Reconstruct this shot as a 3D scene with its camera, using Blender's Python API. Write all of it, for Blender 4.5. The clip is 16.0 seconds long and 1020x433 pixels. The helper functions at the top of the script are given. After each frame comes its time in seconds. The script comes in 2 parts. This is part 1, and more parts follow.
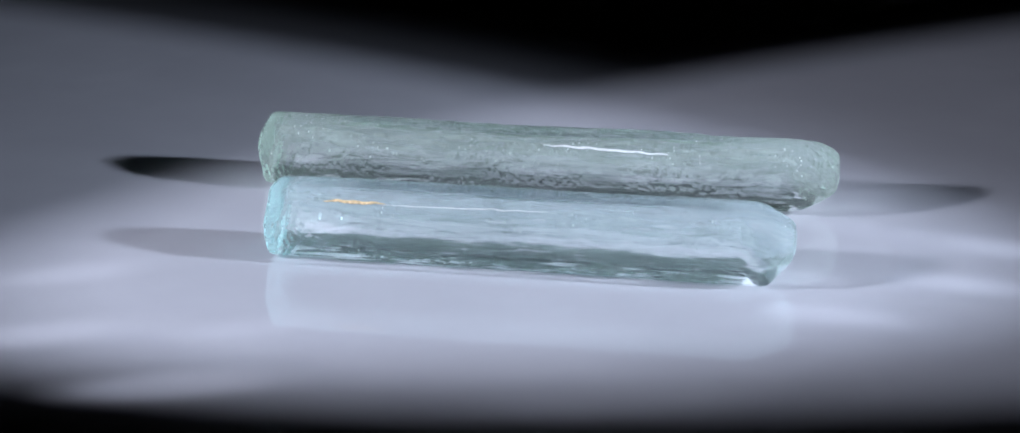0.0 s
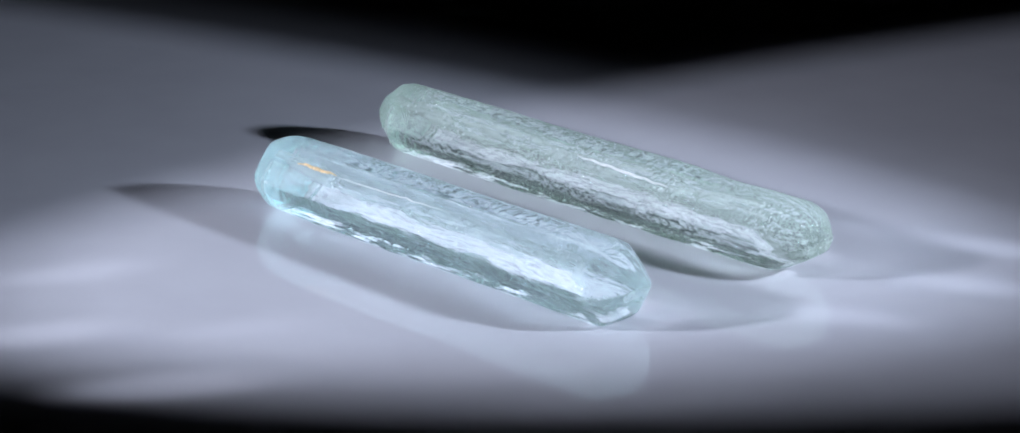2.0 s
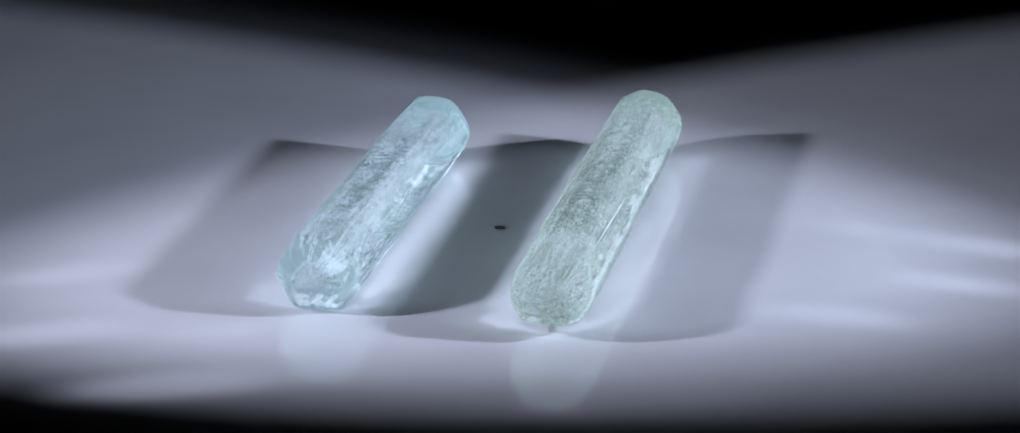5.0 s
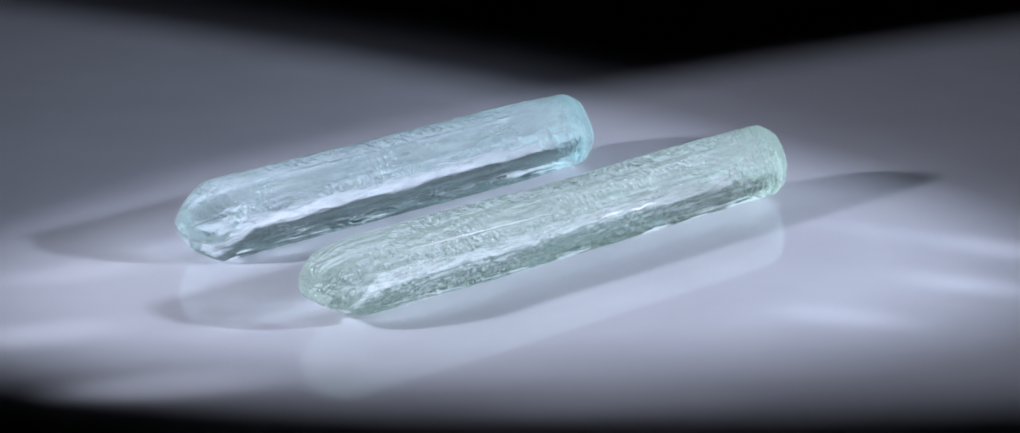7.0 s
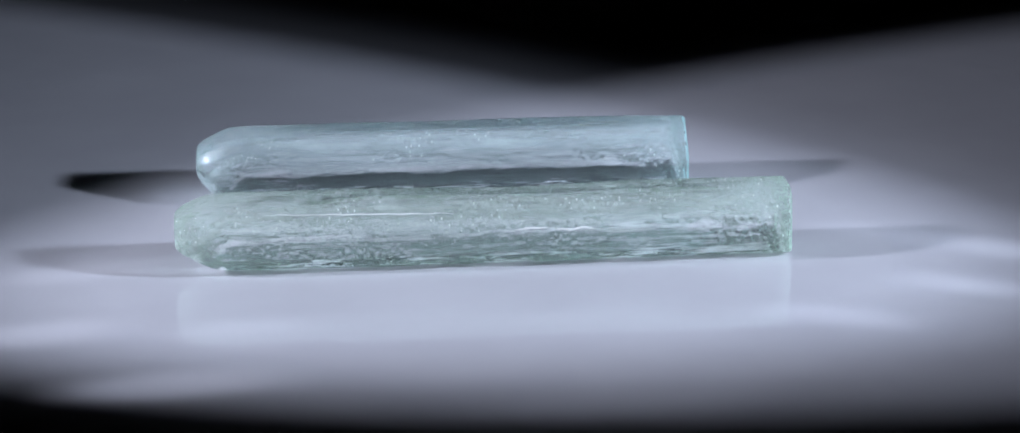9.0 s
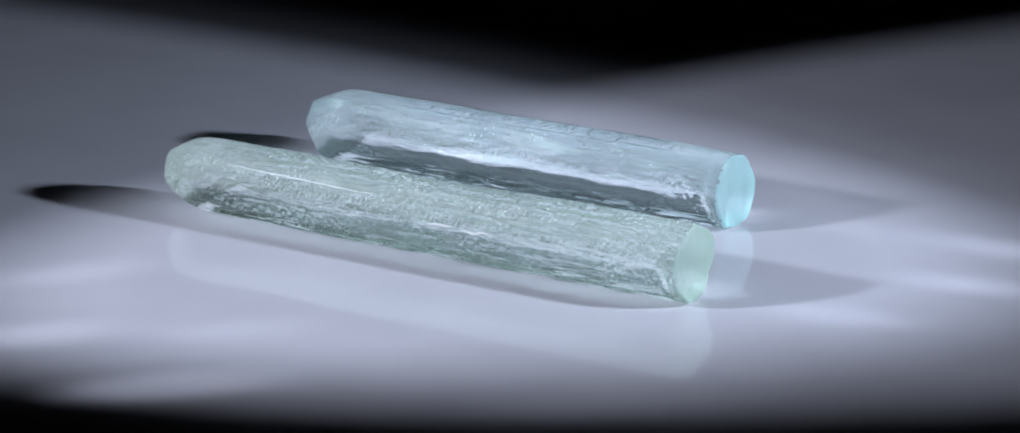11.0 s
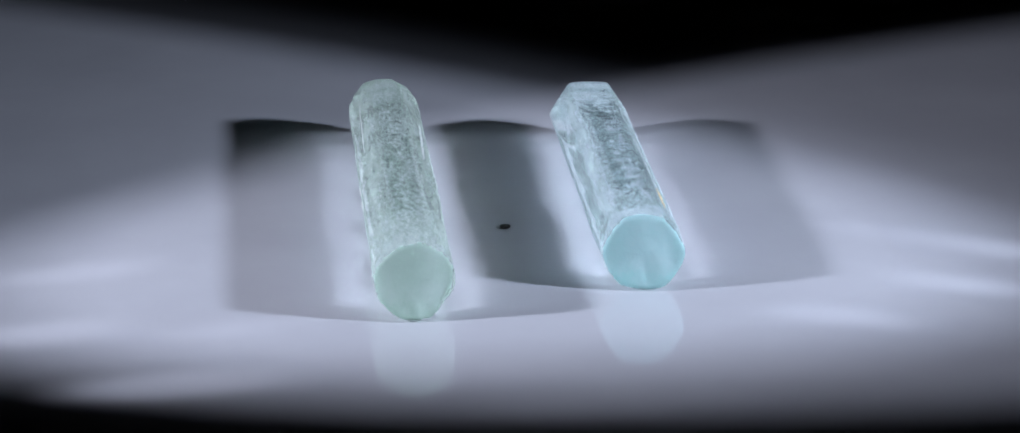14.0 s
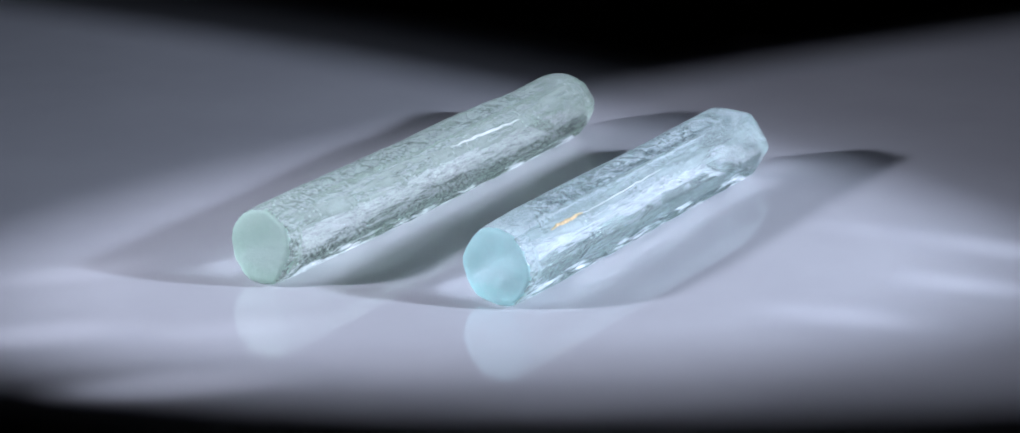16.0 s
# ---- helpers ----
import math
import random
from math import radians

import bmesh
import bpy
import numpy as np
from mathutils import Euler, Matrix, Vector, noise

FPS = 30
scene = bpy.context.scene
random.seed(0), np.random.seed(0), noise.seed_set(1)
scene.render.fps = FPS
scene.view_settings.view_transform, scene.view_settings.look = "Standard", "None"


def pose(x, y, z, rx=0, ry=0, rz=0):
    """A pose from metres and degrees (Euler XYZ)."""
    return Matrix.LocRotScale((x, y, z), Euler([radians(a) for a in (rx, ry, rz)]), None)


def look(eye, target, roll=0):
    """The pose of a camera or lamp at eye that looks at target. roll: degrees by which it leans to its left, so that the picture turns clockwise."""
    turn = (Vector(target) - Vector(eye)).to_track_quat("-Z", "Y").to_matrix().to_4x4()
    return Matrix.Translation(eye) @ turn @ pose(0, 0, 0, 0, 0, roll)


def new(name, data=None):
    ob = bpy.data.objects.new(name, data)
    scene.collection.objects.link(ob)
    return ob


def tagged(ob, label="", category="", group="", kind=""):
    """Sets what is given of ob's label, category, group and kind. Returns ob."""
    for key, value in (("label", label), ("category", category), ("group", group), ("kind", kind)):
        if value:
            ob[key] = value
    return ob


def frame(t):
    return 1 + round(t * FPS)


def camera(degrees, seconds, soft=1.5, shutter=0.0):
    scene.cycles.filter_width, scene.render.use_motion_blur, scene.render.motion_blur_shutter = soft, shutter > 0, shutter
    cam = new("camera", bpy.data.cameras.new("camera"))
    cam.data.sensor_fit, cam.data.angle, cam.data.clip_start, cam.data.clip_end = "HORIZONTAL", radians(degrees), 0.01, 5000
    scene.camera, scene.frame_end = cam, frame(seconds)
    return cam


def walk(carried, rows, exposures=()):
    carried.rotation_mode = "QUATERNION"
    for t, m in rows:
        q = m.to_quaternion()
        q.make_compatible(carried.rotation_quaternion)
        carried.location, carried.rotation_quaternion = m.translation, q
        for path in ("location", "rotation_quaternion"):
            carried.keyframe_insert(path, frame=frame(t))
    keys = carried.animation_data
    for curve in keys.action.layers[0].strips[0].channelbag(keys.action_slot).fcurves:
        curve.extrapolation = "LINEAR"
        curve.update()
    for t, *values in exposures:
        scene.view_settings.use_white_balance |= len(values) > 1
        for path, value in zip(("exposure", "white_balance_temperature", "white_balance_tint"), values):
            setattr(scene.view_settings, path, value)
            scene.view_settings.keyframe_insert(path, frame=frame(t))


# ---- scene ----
cam = camera(19.28, 16.0)
EYE = (0.0, -0.28560, 0.09478)
AIM = (0.000742, 0.011334, -0.002616)
walk(cam, [(0.0, look(EYE, AIM)), (16.0, look(EYE, AIM))], [(0.0, 0.0), (16.0, 0.0)])

SPIN = -18.15      # degrees a second, clockwise from above


# ---- light: a dark studio and two low lamps at the front corners ----
world = bpy.data.worlds.new("studio_dark")
world.use_nodes = True
world.node_tree.nodes["Background"].inputs["Color"].default_value = (0.5, 0.55, 0.7, 1)
world.node_tree.nodes["Background"].inputs["Strength"].default_value = 0.01
scene.world = world


def spot(name, eye, target, watts, degrees, blend, radius, colour):
    data = bpy.data.lights.new(name, "SPOT")
    data.energy, data.spot_size, data.spot_blend = watts, radians(degrees), blend
    data.shadow_soft_size, data.color = radius, colour
    ob = new(name, data)
    ob.matrix_world = look(eye, target)
    return ob


def studio_lamp(name, eye, core, spill, colour, streaks):
    """A lamp with a reflector: a hard core, a soft spill and a few narrow streaks, all from one bulb."""
    for what, (x, y, watts, cone, blend) in ((name, core), (name + "_spill", spill)):
        spot(what, eye, (x, y, 0.0), watts, cone, blend, 0.007, colour)
    for x, y, width, watts in streaks:
        spot("lamp_streak", eye, (x, y, 0.0), watts, width, 1.0, 0.0015, colour).scale = (1.1, 1.6, 1.0)


studio_lamp("lamp_left", (-0.17384, -0.07027, 0.088),
            (0.0410, 0.0065, 2.20, 25.3, 0.08), (0.0450, 0.0060, 0.38, 29.0, 0.8), (0.75, 0.80, 1.0),
            ((-0.0430, -0.0310, 2.6, 0.85), (-0.0290, -0.0435, 2.6, 1.05), (-0.0415, -0.0140, 2.2, 0.60), (-0.0230, -0.0290, 1.8, 0.45), (0.010, -0.047, 2.4, 0.25)))
studio_lamp("lamp_right", (0.17153, -0.06830, 0.088),
            (-0.0400, 0.0160, 2.40, 25.0, 0.08), (-0.0260, 0.0218, 0.55, 28.3, 0.6), (0.69, 0.78, 1.0),
            ((0.0440, -0.0175, 2.0, 1.00), (0.0315, -0.0262, 2.0, 0.90), (0.0480, -0.0065, 2.2, 1.00), (0.0360, -0.0010, 1.8, 0.45), (-0.0189, -0.0327, 2.3, 0.2)))


# ---- materials ----
def material(name):
    m = bpy.data.materials.new(name)
    m.use_nodes = True
    nt = m.node_tree
    nt.nodes.clear()
    return m, nt, nt.nodes.new("ShaderNodeOutputMaterial")


def node(nt, kind, ins=(), **props):
    n = nt.nodes.new(kind)
    for k, v in props.items():
        setattr(n, k, v)
    for k, v in dict(ins).items():
        if isinstance(v, bpy.types.NodeSocket):
            nt.links.new(v, n.inputs[k])
        else:
            n.inputs[k].default_value = v
    return n


def ramp(nt, fac, stops):
    n = node(nt, "ShaderNodeValToRGB", {"Fac": fac})
    el = n.color_ramp.elements
    for k, (p, c) in enumerate(stops):
        e = el[k] if k < 2 else el.new(p)
        e.position, e.color = p, (*c, 1)
    return n.outputs["Color"]


def grey(v):
    return (v, v, v)


def acrylic():
    m, nt, out = material("white_acrylic")
    tc = node(nt, "ShaderNodeTexCoord").outputs["Object"]
    haze = node(nt, "ShaderNodeTexNoise", {"Vector": tc, "Scale": 60.0, "Detail": 4.0}).outputs["Fac"]
    fine = node(nt, "ShaderNodeTexNoise", {"Vector": tc, "Scale": 3000.0, "Detail": 2.0}).outputs["Fac"]
    col = ramp(nt, haze, [(0.3, (0.425, 0.425, 0.445)), (0.7, (0.465, 0.465, 0.485))])
    rough = node(nt, "ShaderNodeMapRange", {"Value": haze, "From Min": 0.3, "From Max": 0.7, "To Min": 0.03, "To Max": 0.06}).outputs["Result"]
    bump = node(nt, "ShaderNodeBump", {"Height": fine, "Strength": 0.02, "Distance": 0.0001}).outputs["Normal"]
    b = node(nt, "ShaderNodeBsdfPrincipled", {"Base Color": col, "Roughness": rough, "IOR": 1.49, "Normal": bump})
    nt.links.new(b.outputs[0], out.inputs["Surface"])
    return m


def beryl(name, tint, haze_tint, haze, rough, pits, cross, cell, spread, crack, low, high, low_haze, length, fleck):
    """Etched beryl: clear tinted stone with milky veils and a fine relief drawn out along the crystal."""
    m, nt, out = material(name)
    tc = node(nt, "ShaderNodeTexCoord").outputs["Object"]

    def stretched(x, y):
        return node(nt, "ShaderNodeMapping", {"Vector": tc, "Scale": (x, y, y)}).outputs["Vector"]

    def bumped(height, distance, under=None, strength=1.0):
        ins = {"Height": height, "Strength": strength, "Distance": distance}
        if under is not None:
            ins["Normal"] = under
        return node(nt, "ShaderNodeBump", ins).outputs["Normal"]

    striae = node(nt, "ShaderNodeTexNoise", {"Vector": stretched(230, 2100), "Scale": 1.0, "Detail": 4.0, "Roughness": 0.62}).outputs["Fac"]
    steps = node(nt, "ShaderNodeTexVoronoi", {"Vector": stretched(1.5 / cell, 1.0 / cell), "Scale": 1.0}, feature="SMOOTH_F1").outputs["Distance"]
    patch = node(nt, "ShaderNodeTexNoise", {"Vector": stretched(150, 330), "Scale": 1.0, "Detail": 3.0}).outputs["Fac"]
    where = ramp(nt, patch, [(0.58 - spread, grey(0.0)), (0.68 - spread, grey(1.0))])
    pitted = node(nt, "ShaderNodeMath", {0: steps, 1: where}, operation="MULTIPLY").outputs[0]
    skin = bumped(striae, pits)
    skin = bumped(pitted, cross, skin)
    rift = node(nt, "ShaderNodeTexVoronoi", {"Vector": stretched(60, 480), "Scale": 1.0}, feature="DISTANCE_TO_EDGE").outputs["Distance"]
    rift = node(nt, "ShaderNodeMapRange", {"Value": rift, "From Min": 0.0, "From Max": 0.05, "To Min": 0.0, "To Max": 1.0}).outputs["Result"]
    rift = node(nt, "ShaderNodeMath", {0: rift, 1: patch}, operation="MULTIPLY").outputs[0]
    skin = bumped(rift, pits * 0.8, skin, crack)
    veil = node(nt, "ShaderNodeTexNoise", {"Vector": stretched(110, 420), "Scale": 1.0, "Detail": 5.0, "Roughness": 0.65}).outputs["Fac"]
    cloud = node(nt, "ShaderNodeMapRange", {"Value": veil, "From Min": 0.3, "From Max": 0.75, "To Min": haze * 0.6, "To Max": haze * 1.4}).outputs["Result"]
    # short white marks in patches, painted in place of glints off etch pits
    mark = node(nt, "ShaderNodeTexVoronoi", {"Vector": stretched(1.6 / cell, 0.7 / cell), "Scale": 1.0, "Randomness": 1.0}).outputs["Distance"]
    painted_glints = node(nt, "ShaderNodeMapRange", {"Value": mark, "From Min": 0.08, "From Max": 0.19, "To Min": 0.75, "To Max": 0.0}).outputs["Result"]
    painted_glints = node(nt, "ShaderNodeMath", {0: painted_glints, 1: where}, operation="MULTIPLY").outputs[0]
    # clearest low down; see-through bands by height imitate caustics and the dark refracted band
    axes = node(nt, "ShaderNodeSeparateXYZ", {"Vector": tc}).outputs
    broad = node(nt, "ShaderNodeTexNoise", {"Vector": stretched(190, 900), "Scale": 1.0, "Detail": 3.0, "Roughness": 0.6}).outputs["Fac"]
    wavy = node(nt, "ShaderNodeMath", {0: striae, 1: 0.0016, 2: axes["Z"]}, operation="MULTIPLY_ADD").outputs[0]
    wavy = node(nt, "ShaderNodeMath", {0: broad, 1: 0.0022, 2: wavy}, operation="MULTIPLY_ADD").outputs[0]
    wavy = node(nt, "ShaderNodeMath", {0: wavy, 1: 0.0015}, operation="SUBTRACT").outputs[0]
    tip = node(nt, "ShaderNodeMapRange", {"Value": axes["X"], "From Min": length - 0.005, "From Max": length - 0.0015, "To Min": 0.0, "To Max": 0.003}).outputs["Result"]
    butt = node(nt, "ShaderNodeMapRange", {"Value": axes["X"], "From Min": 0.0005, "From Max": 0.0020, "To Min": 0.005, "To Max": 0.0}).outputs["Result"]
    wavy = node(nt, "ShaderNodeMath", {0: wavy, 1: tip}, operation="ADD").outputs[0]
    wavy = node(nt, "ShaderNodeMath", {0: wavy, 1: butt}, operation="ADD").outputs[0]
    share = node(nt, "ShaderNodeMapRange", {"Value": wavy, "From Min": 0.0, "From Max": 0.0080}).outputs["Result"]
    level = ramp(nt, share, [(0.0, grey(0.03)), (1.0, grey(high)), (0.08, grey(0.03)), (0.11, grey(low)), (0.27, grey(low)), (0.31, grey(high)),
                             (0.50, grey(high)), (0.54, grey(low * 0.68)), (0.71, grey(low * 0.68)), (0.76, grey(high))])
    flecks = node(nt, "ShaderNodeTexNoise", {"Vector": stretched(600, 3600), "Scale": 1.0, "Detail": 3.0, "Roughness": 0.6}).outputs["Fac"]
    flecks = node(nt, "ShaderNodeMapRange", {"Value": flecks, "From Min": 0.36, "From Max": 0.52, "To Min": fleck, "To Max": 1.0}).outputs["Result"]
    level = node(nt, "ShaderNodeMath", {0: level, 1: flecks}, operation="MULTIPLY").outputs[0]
    # haze by height paints in the bright upper part and dark band of refraction
    light_bands = ramp(nt, share, [(0.0, grey(low_haze)), (1.0, grey(0.55)), (0.50, grey(low_haze)), (0.57, grey(0.55)), (0.74, grey(0.80)), (0.86, grey(1.0)), (0.94, grey(0.6))])
    cloud = node(nt, "ShaderNodeMath", {0: cloud, 1: light_bands}, operation="MULTIPLY").outputs[0]
    # milk thinned along the crest stands in for dark refraction; ladder-like steps run there
    aside = node(nt, "ShaderNodeMath", {0: axes["Y"]}, operation="ABSOLUTE").outputs[0]
    aside = node(nt, "ShaderNodeMath", {0: broad, 1: 0.0009, 2: aside}, operation="MULTIPLY_ADD").outputs[0]
    crest = node(nt, "ShaderNodeMapRange", {"Value": aside, "From Min": 0.0018, "From Max": 0.0023, "To Min": 1.0, "To Max": 0.0}).outputs["Result"]
    run = node(nt, "ShaderNodeMapRange", {"Value": axes["X"], "From Min": 0.006, "From Max": 0.009}).outputs["Result"]
    crest = node(nt, "ShaderNodeMath", {0: crest, 1: run}, operation="MULTIPLY").outputs[0]
    run = node(nt, "ShaderNodeMapRange", {"Value": axes["X"], "From Min": length - 0.014, "From Max": length - 0.007, "To Min": 1.0, "To Max": 0.0}).outputs["Result"]
    crest = node(nt, "ShaderNodeMath", {0: crest, 1: run}, operation="MULTIPLY").outputs[0]
    rungs = node(nt, "ShaderNodeTexNoise", {"Vector": stretched(900, 420), "Scale": 1.0, "Detail": 1.0}).outputs["Fac"]
    rungs = node(nt, "ShaderNodeMath", {0: rungs, 1: crest}, operation="MULTIPLY").outputs[0]
    skin = bumped(rungs, 0.0012, skin)
    bare = node(nt, "ShaderNodeMath", {0: crest, 1: -0.8, 2: 1.0}, operation="MULTIPLY_ADD").outputs[0]
    cloud = node(nt, "ShaderNodeMath", {0: cloud, 1: bare}, operation="MULTIPLY").outputs[0]
    milk = node(nt, "ShaderNodeMath", {0: cloud, 1: painted_glints}, operation="ADD", use_clamp=True).outputs[0]
    glass = node(nt, "ShaderNodeBsdfGlass", {"Color": (*tint, 1), "Roughness": rough, "IOR": 1.57, "Normal": skin})
    # colour above 1 adds light to the shadow, in place of focused caustics
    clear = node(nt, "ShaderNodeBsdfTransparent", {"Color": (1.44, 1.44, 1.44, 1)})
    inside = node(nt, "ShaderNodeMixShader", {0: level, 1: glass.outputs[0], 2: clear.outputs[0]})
    body = node(nt, "ShaderNodeMix", {0: painted_glints, 6: (*haze_tint, 1), 7: (0.93, 0.95, 0.94, 1)}, data_type="RGBA").outputs[2]
    thru = node(nt, "ShaderNodeBsdfTranslucent", {"Color": body, "Normal": skin})
    face = node(nt, "ShaderNodeBsdfDiffuse", {"Color": body, "Normal": skin})
    soft = node(nt, "ShaderNodeMixShader", {0: 0.4, 1: thru.outputs[0], 2: face.outputs[0]})
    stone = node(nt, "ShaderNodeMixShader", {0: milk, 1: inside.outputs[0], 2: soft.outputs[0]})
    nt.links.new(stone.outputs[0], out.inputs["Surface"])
    return m


def plain(name, colour, rough, vary=0.15, scale=900.0, metallic=0.0):
    m, nt, out = material(name)
    tc = node(nt, "ShaderNodeTexCoord").outputs["Object"]
    n = node(nt, "ShaderNodeTexNoise", {"Vector": tc, "Scale": scale, "Detail": 4.0}).outputs["Fac"]
    col = ramp(nt, n, [(0.3, [c * (1 - vary) for c in colour]), (0.7, [min(1, c * (1 + vary)) for c in colour])])
    bump = node(nt, "ShaderNodeBump", {"Height": n, "Strength": 0.3, "Distance": 0.3 / scale}).outputs["Normal"]
    b = node(nt, "ShaderNodeBsdfPrincipled", {"Base Color": col, "Roughness": rough, "Metallic": metallic, "Normal": bump})
    nt.links.new(b.outputs[0], out.inputs["Surface"])
    return m


ACRYLIC = acrylic()
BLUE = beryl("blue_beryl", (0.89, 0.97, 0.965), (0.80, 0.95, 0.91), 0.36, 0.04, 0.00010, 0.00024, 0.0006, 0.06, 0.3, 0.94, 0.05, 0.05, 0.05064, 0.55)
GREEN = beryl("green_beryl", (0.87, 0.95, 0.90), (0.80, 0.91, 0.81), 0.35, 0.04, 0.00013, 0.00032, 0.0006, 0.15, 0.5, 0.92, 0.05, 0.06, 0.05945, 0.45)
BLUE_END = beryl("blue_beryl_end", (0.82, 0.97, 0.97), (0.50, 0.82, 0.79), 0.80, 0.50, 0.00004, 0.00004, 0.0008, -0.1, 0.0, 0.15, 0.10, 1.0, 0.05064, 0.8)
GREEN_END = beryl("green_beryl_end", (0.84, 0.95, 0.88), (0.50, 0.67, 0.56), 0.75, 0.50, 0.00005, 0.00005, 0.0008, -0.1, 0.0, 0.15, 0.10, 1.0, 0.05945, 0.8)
RUST = plain("iron_stain", (0.62, 0.45, 0.24), 0.7, 0.5, 2500.0)
WHITE = plain("white_mineral", (0.66, 0.67, 0.65), 0.55, 0.1, 2500.0)
BLACK = plain("black_hole", (0.01, 0.01, 0.01), 0.9)
DARK = plain("dark_studio_paint", (0.14, 0.14, 0.16), 0.9, 0.2, 3.0)
TABLE = plain("black_table_cloth", (0.02, 0.02, 0.022), 0.9, 0.2, 300.0)


# ---- helpers for meshes ----
def part(name, bm, mat, parent=None, label="", smooth=True):
    me = bpy.data.meshes.new(name)
    bmesh.ops.recalc_face_normals(bm, faces=bm.faces[:])
    bm.to_mesh(me)
    bm.free()
    for p in me.polygons:
        p.use_smooth = smooth
    me.materials.append(mat)
    ob = new(name, me)
    if parent is not None:
        ob.parent = parent
    if label:
        tagged(ob, label)
    return ob


def box(bm, lo, hi):
    g = bmesh.ops.create_cube(bm, size=1)
    for v in g["verts"]:
        v.co = [lo[i] + (v.co[i] + 0.5) * (hi[i] - lo[i]) for i in range(3)]


def slab(name, lo, hi, mat, label, category):
    bm = bmesh.new()
    box(bm, lo, hi)
    return tagged(part(name, bm, mat, None, "", False), label, category, kind="structure")


def lathe(rows, n=96):
    bm = bmesh.new()
    rings = []
    for r, z in rows:
        rings.append([bm.verts.new((r * math.cos(k * math.tau / n), r * math.sin(k * math.tau / n), z)) for k in range(n)])
    for a, b in zip(rings, rings[1:]):
        for k in range(n):
            bm.faces.new((a[k], a[(k + 1) % n], b[(k + 1) % n], b[k]))
    bm.faces.new(rings[0])
    bm.faces.new(rings[-1])
    return bm


# ---- the place ----
slab("floor", (-1.6, -1.6, -0.80), (1.6, 1.6, -0.75), DARK, "dark matt studio floor", "floor")
slab("ceiling", (-1.6, -1.6, 1.6), (1.6, 1.6, 1.65), DARK, "dark unlit studio ceiling", "ceiling")
slab("wall_north", (-1.65, 1.6, -0.80), (1.65, 1.65, 1.65), DARK, "dark unlit studio wall", "wall")
slab("wall_south", (-1.65, -1.65, -0.80), (1.65, -1.6, 1.65), DARK, "dark unlit studio wall", "wall")
slab("wall_east", (1.6, -1.6, -0.80), (1.65, 1.6, 1.65), DARK, "dark unlit studio wall", "wall")
slab("wall_west", (-1.65, -1.6, -0.80), (-1.6, 1.6, 1.65), DARK, "dark unlit studio wall", "wall")


def table():
    root = tagged(new("table"), "black cloth-covered table under the turntable", "table")
    root.location = (0, 0, -0.75)
    bm = bmesh.new()
    box(bm, (-0.6, -0.5, 0.69), (0.6, 0.5, 0.725))
    bmesh.ops.bevel(bm, geom=bm.edges[:], offset=0.004, segments=2, affect="EDGES")
    part("tabletop", bm, TABLE, root)
    for x in (-0.55, 0.55):
        for y in (-0.45, 0.45):
            bm = bmesh.new()
            box(bm, (x - 0.025, y - 0.025, 0), (x + 0.025, y + 0.025, 0.69))
            bmesh.ops.bevel(bm, geom=bm.edges[:], offset=0.003, segments=2, affect="EDGES")
            part("leg", bm, TABLE, root)
    return root


def turntable():
    root = tagged(new("turntable"), "glossy white round turntable platter with a small black centre hole", "turntable")
    root.location = (0, 0, -0.025)
    part("base", lathe([(0.09, 0.0), (0.095, 0.002), (0.095, 0.015), (0.09, 0.017)]), DARK, root, "dark plastic base")
    part("platter", lathe([(0.17, 0.017), (0.1725, 0.018), (0.174, 0.020), (0.174, 0.0225), (0.173, 0.0245), (0.171, 0.025), (0.0007, 0.025), (0.00055, 0.0248)], 128), ACRYLIC, root, "", False)
    bm = lathe([(0.00056, 0.0249), (0.00054, 0.02505), (0.0004, 0.0251), (0.0001, 0.02508)], 24)
    bmesh.ops.translate(bm, verts=bm.verts[:], vec=(0.0002, -0.0003, 0))
    part("centre_hole", bm, BLACK, root, "tiny black centre mark")
    return root


# ---- the crystals ----
def shape(phi, s, faces, ends, sharp):
    """Radius of a rounded prism with pointed end faces, at the angle phi and the distance s along it."""
    total = 0.0
    for a, d in faces:
        c = math.cos(phi - a)
        if c > 0.02:
            total += (c / d) ** sharp
    for a, d, slope, reach in ends:
        c = math.cos(phi - a)
        if c > 0.02:
            total += (c / max(d + (reach - s) * slope, 1e-5)) ** sharp
    return total ** (-1 / sharp)


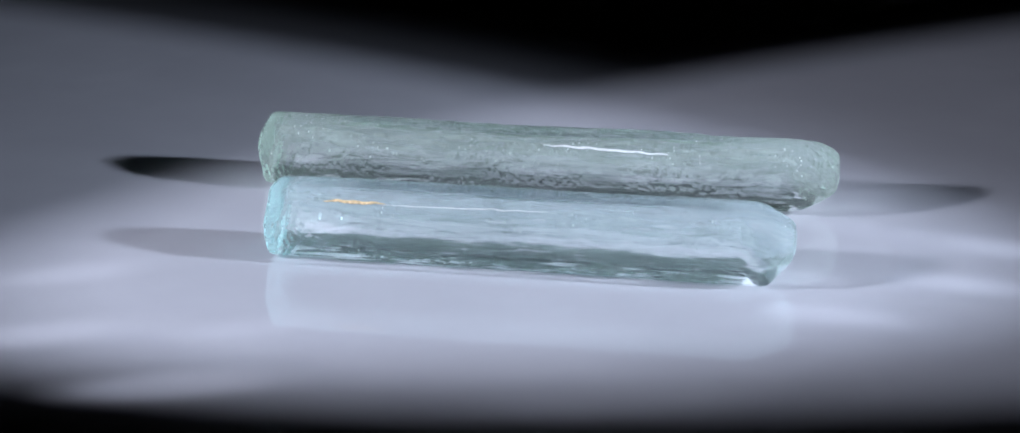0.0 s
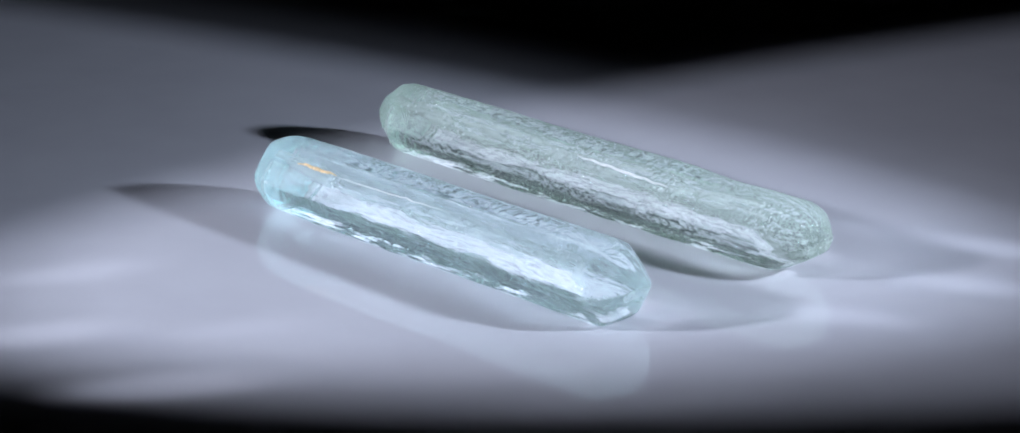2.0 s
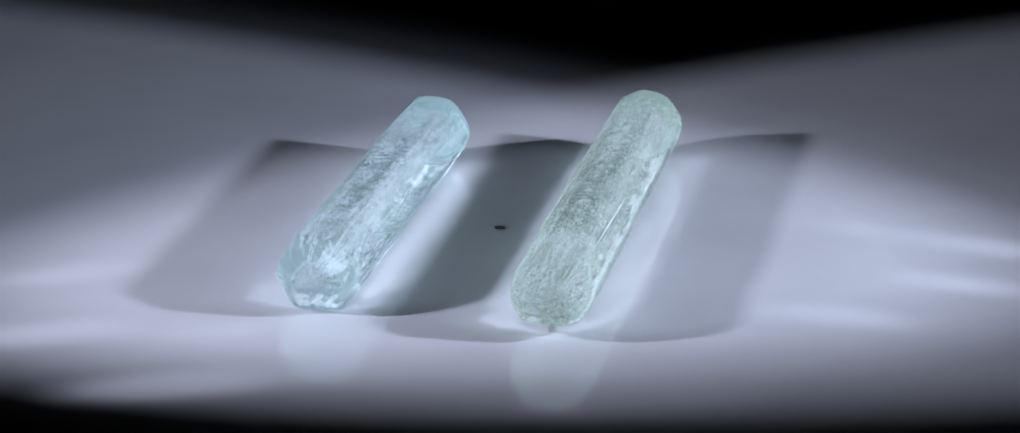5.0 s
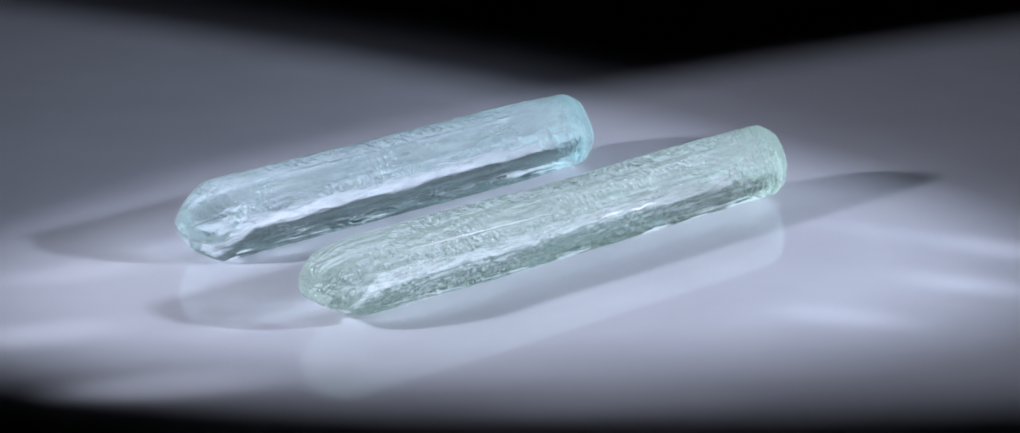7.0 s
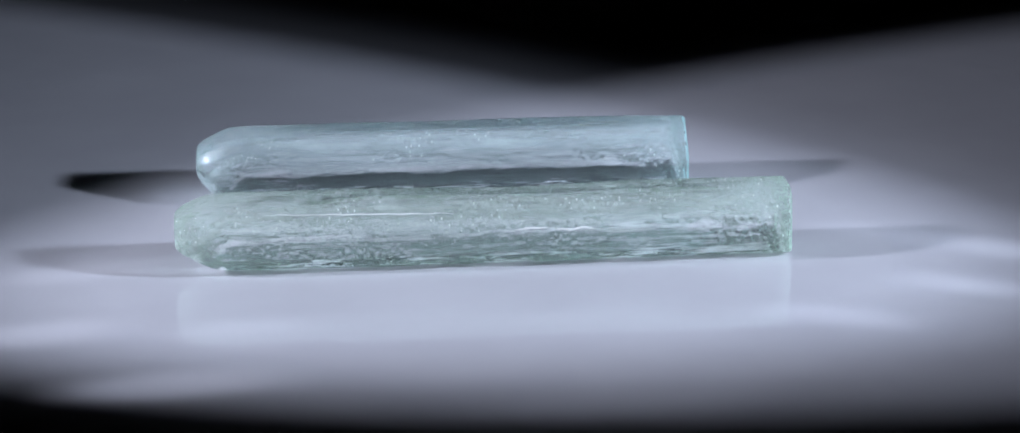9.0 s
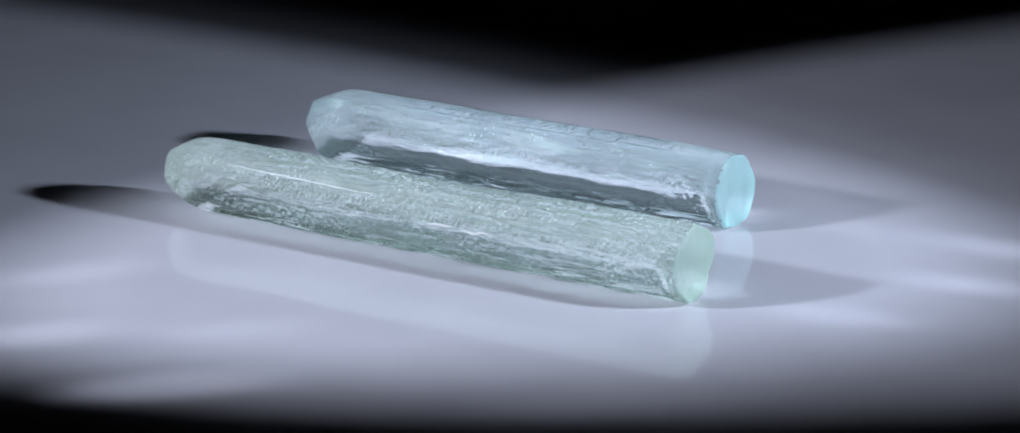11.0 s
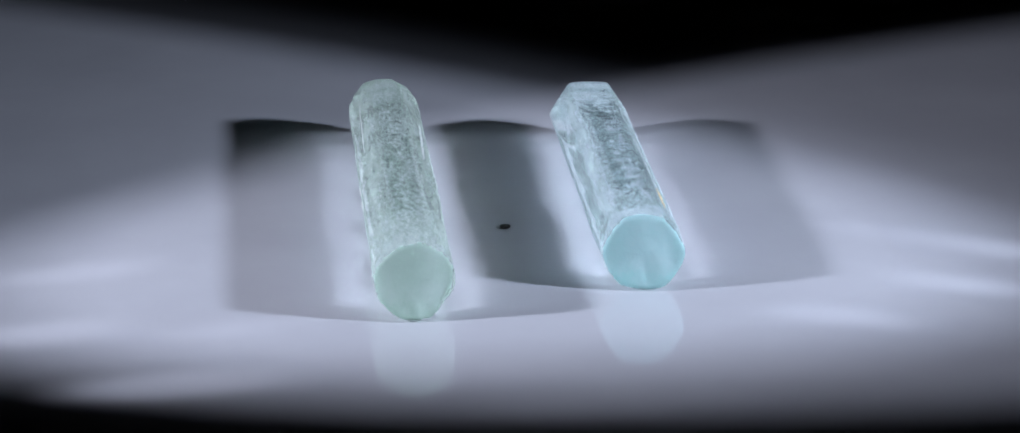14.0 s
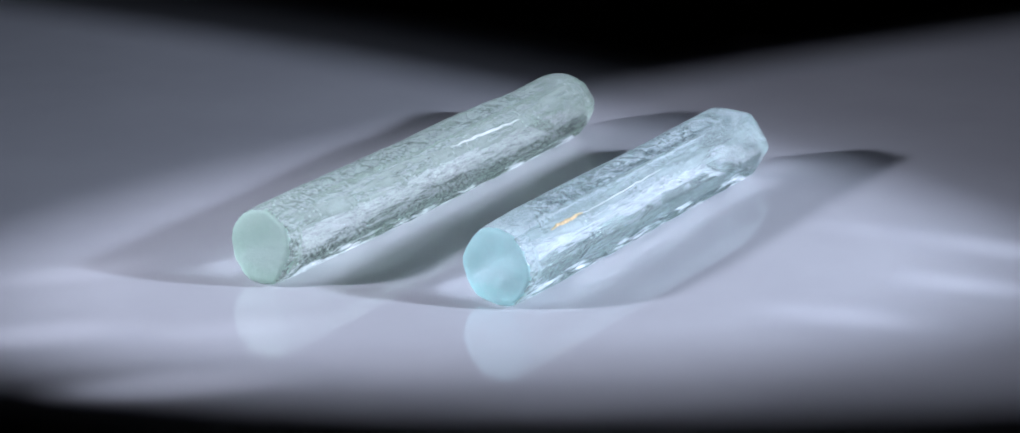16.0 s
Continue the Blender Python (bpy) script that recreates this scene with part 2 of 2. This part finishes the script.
def crystal(name, label, length, faces, tip, mat, end_mat, seed, relief, sharp, ladder, dips=()):
    """Lies along its own x from the broken flat end (0) to the pointed end; its underside is z = 0. Sizes in mm."""
    root = tagged(new(name), label, "crystal", "rough beryl crystals on the turntable")
    fl = [(radians(a), d) for a, d in faces]
    tp = [(radians(a), d, slope, length) for a, d, slope in tip]
    na, nl = 160, 560
    stations = [0.0, 0.05, 0.15, 0.3, 0.5]
    stations += [0.5 + (length - 0.5) * (k / nl) for k in range(1, nl + 1)]
    rings = []

    def uneven(y, z):
        return 0.07 * y + 0.05 * z + 0.25 * noise.noise(Vector((y * 0.35, z * 0.35, seed)))

    for s in stations:
        ring = []
        for k in range(na):
            phi = k * math.tau / na
            r = shape(phi, s, fl, tp, sharp)
            worn = 0.6 * max(0.0, 1 - s / 7)
            r += (3.72 - r) * worn
            # the point is worn too, so its faces meet in soft edges
            near = max(0.0, 1 - (length - s) / 4.5)
            r += (3.7 - 1.5 * near ** 2 - r) * 0.28 * near * (0.4 if math.sin(phi) < -0.4 else 1.0)
            # striae run along the crystal, etch steps run across it
            c, d = math.cos(phi), math.sin(phi)
            n1 = noise.noise(Vector((s * 0.10 + seed, c * 9, d * 9)))
            n2 = noise.noise(Vector((s * 0.9, c * 5 + seed, d * 5)))
            n3 = noise.noise(Vector((s * 0.07, c * 1.6, d * 1.6 + seed)))
            n4 = noise.noise(Vector((s * 3.0, c * 12 + seed, d * 12)))
            n5 = noise.noise(Vector((s * 2.2, c * 17, d * 17 + seed)))
            r += relief * (1.1 * n1 + 0.7 * n2 + 1.6 * n3 + 0.25 * n4 + 0.6 * n5)
            # growth steps across the upper and under faces
            band = max(0.0, abs(d) - 0.965) / 0.035 * min(1.0, max(0.0, (s - 5) / 6)) * min(1.0, max(0.0, (length - 8 - s) / 6))
            r += ladder * band * noise.noise(Vector((s * 2.6, c * 1.2, seed)))
            for a, at, wide, deep in dips:
                g = (phi - radians(a) + math.pi) % math.tau - math.pi
                r -= deep * math.exp(-(g / 0.5) ** 2 - ((s - at) / wide) ** 2)
            if s < 0.5:
                r -= 0.38 * (1 - math.sqrt(max(0.0, 1 - (1 - s / 0.5) ** 2)))
            if s > length - 1.0:
                r -= 0.45 * (1 - math.sqrt(max(0.0, 1 - (s - length + 1.0) ** 2)))
            # the broken end is not quite square
            x = s + uneven(r * c, r * d) * max(0.0, 1 - s / 6)
            ring.append(Vector((x, r * c, r * d)))
        rings.append(ring)
    low = min(v.z for ring in rings for v in ring)

    def put(v):
        return ((v.x) * 0.001, v.y * 0.001, (v.z - low) * 0.001)

    bm = bmesh.new()
    grid = [[bm.verts.new(put(v)) for v in ring] for ring in rings]
    for a, b in zip(grid, grid[1:]):
        for k in range(na):
            bm.faces.new((a[k], a[(k + 1) % na], b[(k + 1) % na], b[k]))
    # end caps: rings that shrink to the middle, slightly uneven
    for ring, way in ((rings[0], -1), (rings[-1], 1)):
        old = grid[0] if way < 0 else grid[-1]
        mid = sum(ring, Vector()) / na
        for q in (0.9, 0.75, 0.55, 0.35, 0.15):
            cur = []
            for v in ring:
                w = mid + (v - mid) * q
                if way < 0:
                    w.x = uneven(w.y, w.z) + 0.04 * noise.noise(w * 1.5) - 0.10 * (1 - q)
                else:
                    w.x += 0.10 * (1 - q) + relief * noise.noise(w * 0.9 + Vector((seed, 0, 0)))
                cur.append(bm.verts.new(put(w)))
            for k in range(na):
                bm.faces.new((old[k], old[(k + 1) % na], cur[(k + 1) % na], cur[k]))
            old = cur
        bm.faces.new(old)
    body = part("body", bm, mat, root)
    body.data.materials.append(end_mat)
    edge = 0.0008
    for p in body.data.polygons:
        if p.center.x < edge and abs(p.normal.x) > 0.45:
            p.material_index = 1
    return root, low


def streak(name, root, low, faces, sharp, run, angle, depth, width, mat, label, seed, bend=0.0):
    """A thin vein along a crystal, at an angle round its axis and a depth under its skin (mm)."""
    bm = bmesh.new()
    fl = [(radians(a), d) for a, d in faces]
    s0, s1 = run
    n, m = 26, 8
    rings = []
    for k in range(n + 1):
        u = k / n
        s = s0 + (s1 - s0) * u
        phi = radians(angle) + bend * (u - 0.5) + 0.05 * noise.noise(Vector((s * 0.8, seed, 0)))
        r = shape(phi, s, fl, (), sharp) - depth + 0.05 * noise.noise(Vector((s * 1.3, 0, seed)))
        mid = Vector((s, r * math.cos(phi), r * math.sin(phi) - low))
        w = width * (math.sin(math.pi * min(1, max(0, u))) ** 0.6 + 0.06) * (0.8 + 0.5 * noise.noise(Vector((s * 2.2, seed, 5))))
        out, side = Vector((0, math.cos(phi), math.sin(phi))), Vector((0, -math.sin(phi), math.cos(phi)))
        rings.append([bm.verts.new((mid + w * (math.cos(j * math.tau / m) * side + 0.35 * math.sin(j * math.tau / m) * out)) * 0.001) for j in range(m)])
    for a, b in zip(rings, rings[1:]):
        for j in range(m):
            bm.faces.new((a[j], a[(j + 1) % m], b[(j + 1) % m], b[j]))
    bm.faces.new(rings[0])
    bm.faces.new(rings[-1])
    return part(name, bm, mat, root, label)


BLUE_FACES = [(90, 3.65), (32, 3.7), (-30, 3.75), (-90, 3.6), (-150, 3.7), (148, 3.65)]
BLUE_TIP = [(90, 2.2, 0.42), (35, 1.9, 0.6), (-35, 1.5, 1.1), (-90, 0.9, 1.1), (-150, 1.9, 0.85), (145, 1.9, 0.6)]
GREEN_FACES = [(80, 3.75), (40, 3.85), (-10, 3.8), (-50, 3.8), (-90, 3.6), (-140, 3.8), (170, 3.75), (125, 3.7)]
GREEN_TIP = [(95, 2.3, 0.5), (20, 2.6, 0.4), (-40, 2.2, 0.5), (-90, 1.1, 0.58), (-150, 2.2, 0.5), (145, 2.3, 0.5)]


def blue_crystal():
    root, low = crystal("blue_crystal", "pale blue translucent rough beryl crystal with an orange stain", 50.64,
                               BLUE_FACES, BLUE_TIP, BLUE, BLUE_END, 3.1, 0.04, 22, 0.2)
    streak("iron_vein", root, low, BLUE_FACES, 12, (5.4, 11.6), 135, -0.01, 0.22, RUST, "orange iron-stained vein", 2.0)
    streak("white_needle", root, low, BLUE_FACES, 12, (11.2, 27.5), 135, -0.02, 0.06, WHITE, "thin white needle", 4.0, -0.08)
    return root


def green_crystal():
    root, low = crystal("green_crystal", "pale green translucent rough beryl crystal with an etched skin", 59.45,
                               GREEN_FACES, GREEN_TIP, GREEN, GREEN_END, 8.7, 0.07, 12, 0.22, ((205, 0.0, 1.3, 0.9), (95, 27.0, 7.0, 0.3), (60, 48.0, 4.0, 0.25)))
    streak("white_vein", root, low, GREEN_FACES, 12, (29.5, 43.2), 138, -0.04, 0.17, WHITE, "white crack filling", 7.0, 0.12)
    streak("white_vein", root, low, GREEN_FACES, 12, (33.0, 51.0), 38, -0.02, 0.06, WHITE, "thin white crack filling", 9.0, 0.1)
    streak("white_vein", root, low, GREEN_FACES, 12, (19.5, 23.3), 8, -0.03, 0.12, WHITE, "short white crack filling", 11.0)
    streak("white_vein", root, low, GREEN_FACES, 12, (24.0, 27.2), 10, -0.03, 0.11, WHITE, "short white crack filling", 13.0)
    return root


table()
PLATTER = turntable()
BLUE_ONE = blue_crystal()
GREEN_ONE = green_crystal()


def motions():
    rests = ((PLATTER, pose(0, 0, -0.025)),
             (BLUE_ONE, pose(-0.0221, -0.0075, 0.0, 0, 0, -11.04)),
             (GREEN_ONE, pose(-0.0245, 0.0152, 0.0, 0, 0, -10.8)))
    for thing, rest in rests:
        walk(thing, [(k * 0.25, pose(0, 0, 0, 0, 0, SPIN * k * 0.25) @ rest) for k in range(65)])


motions()
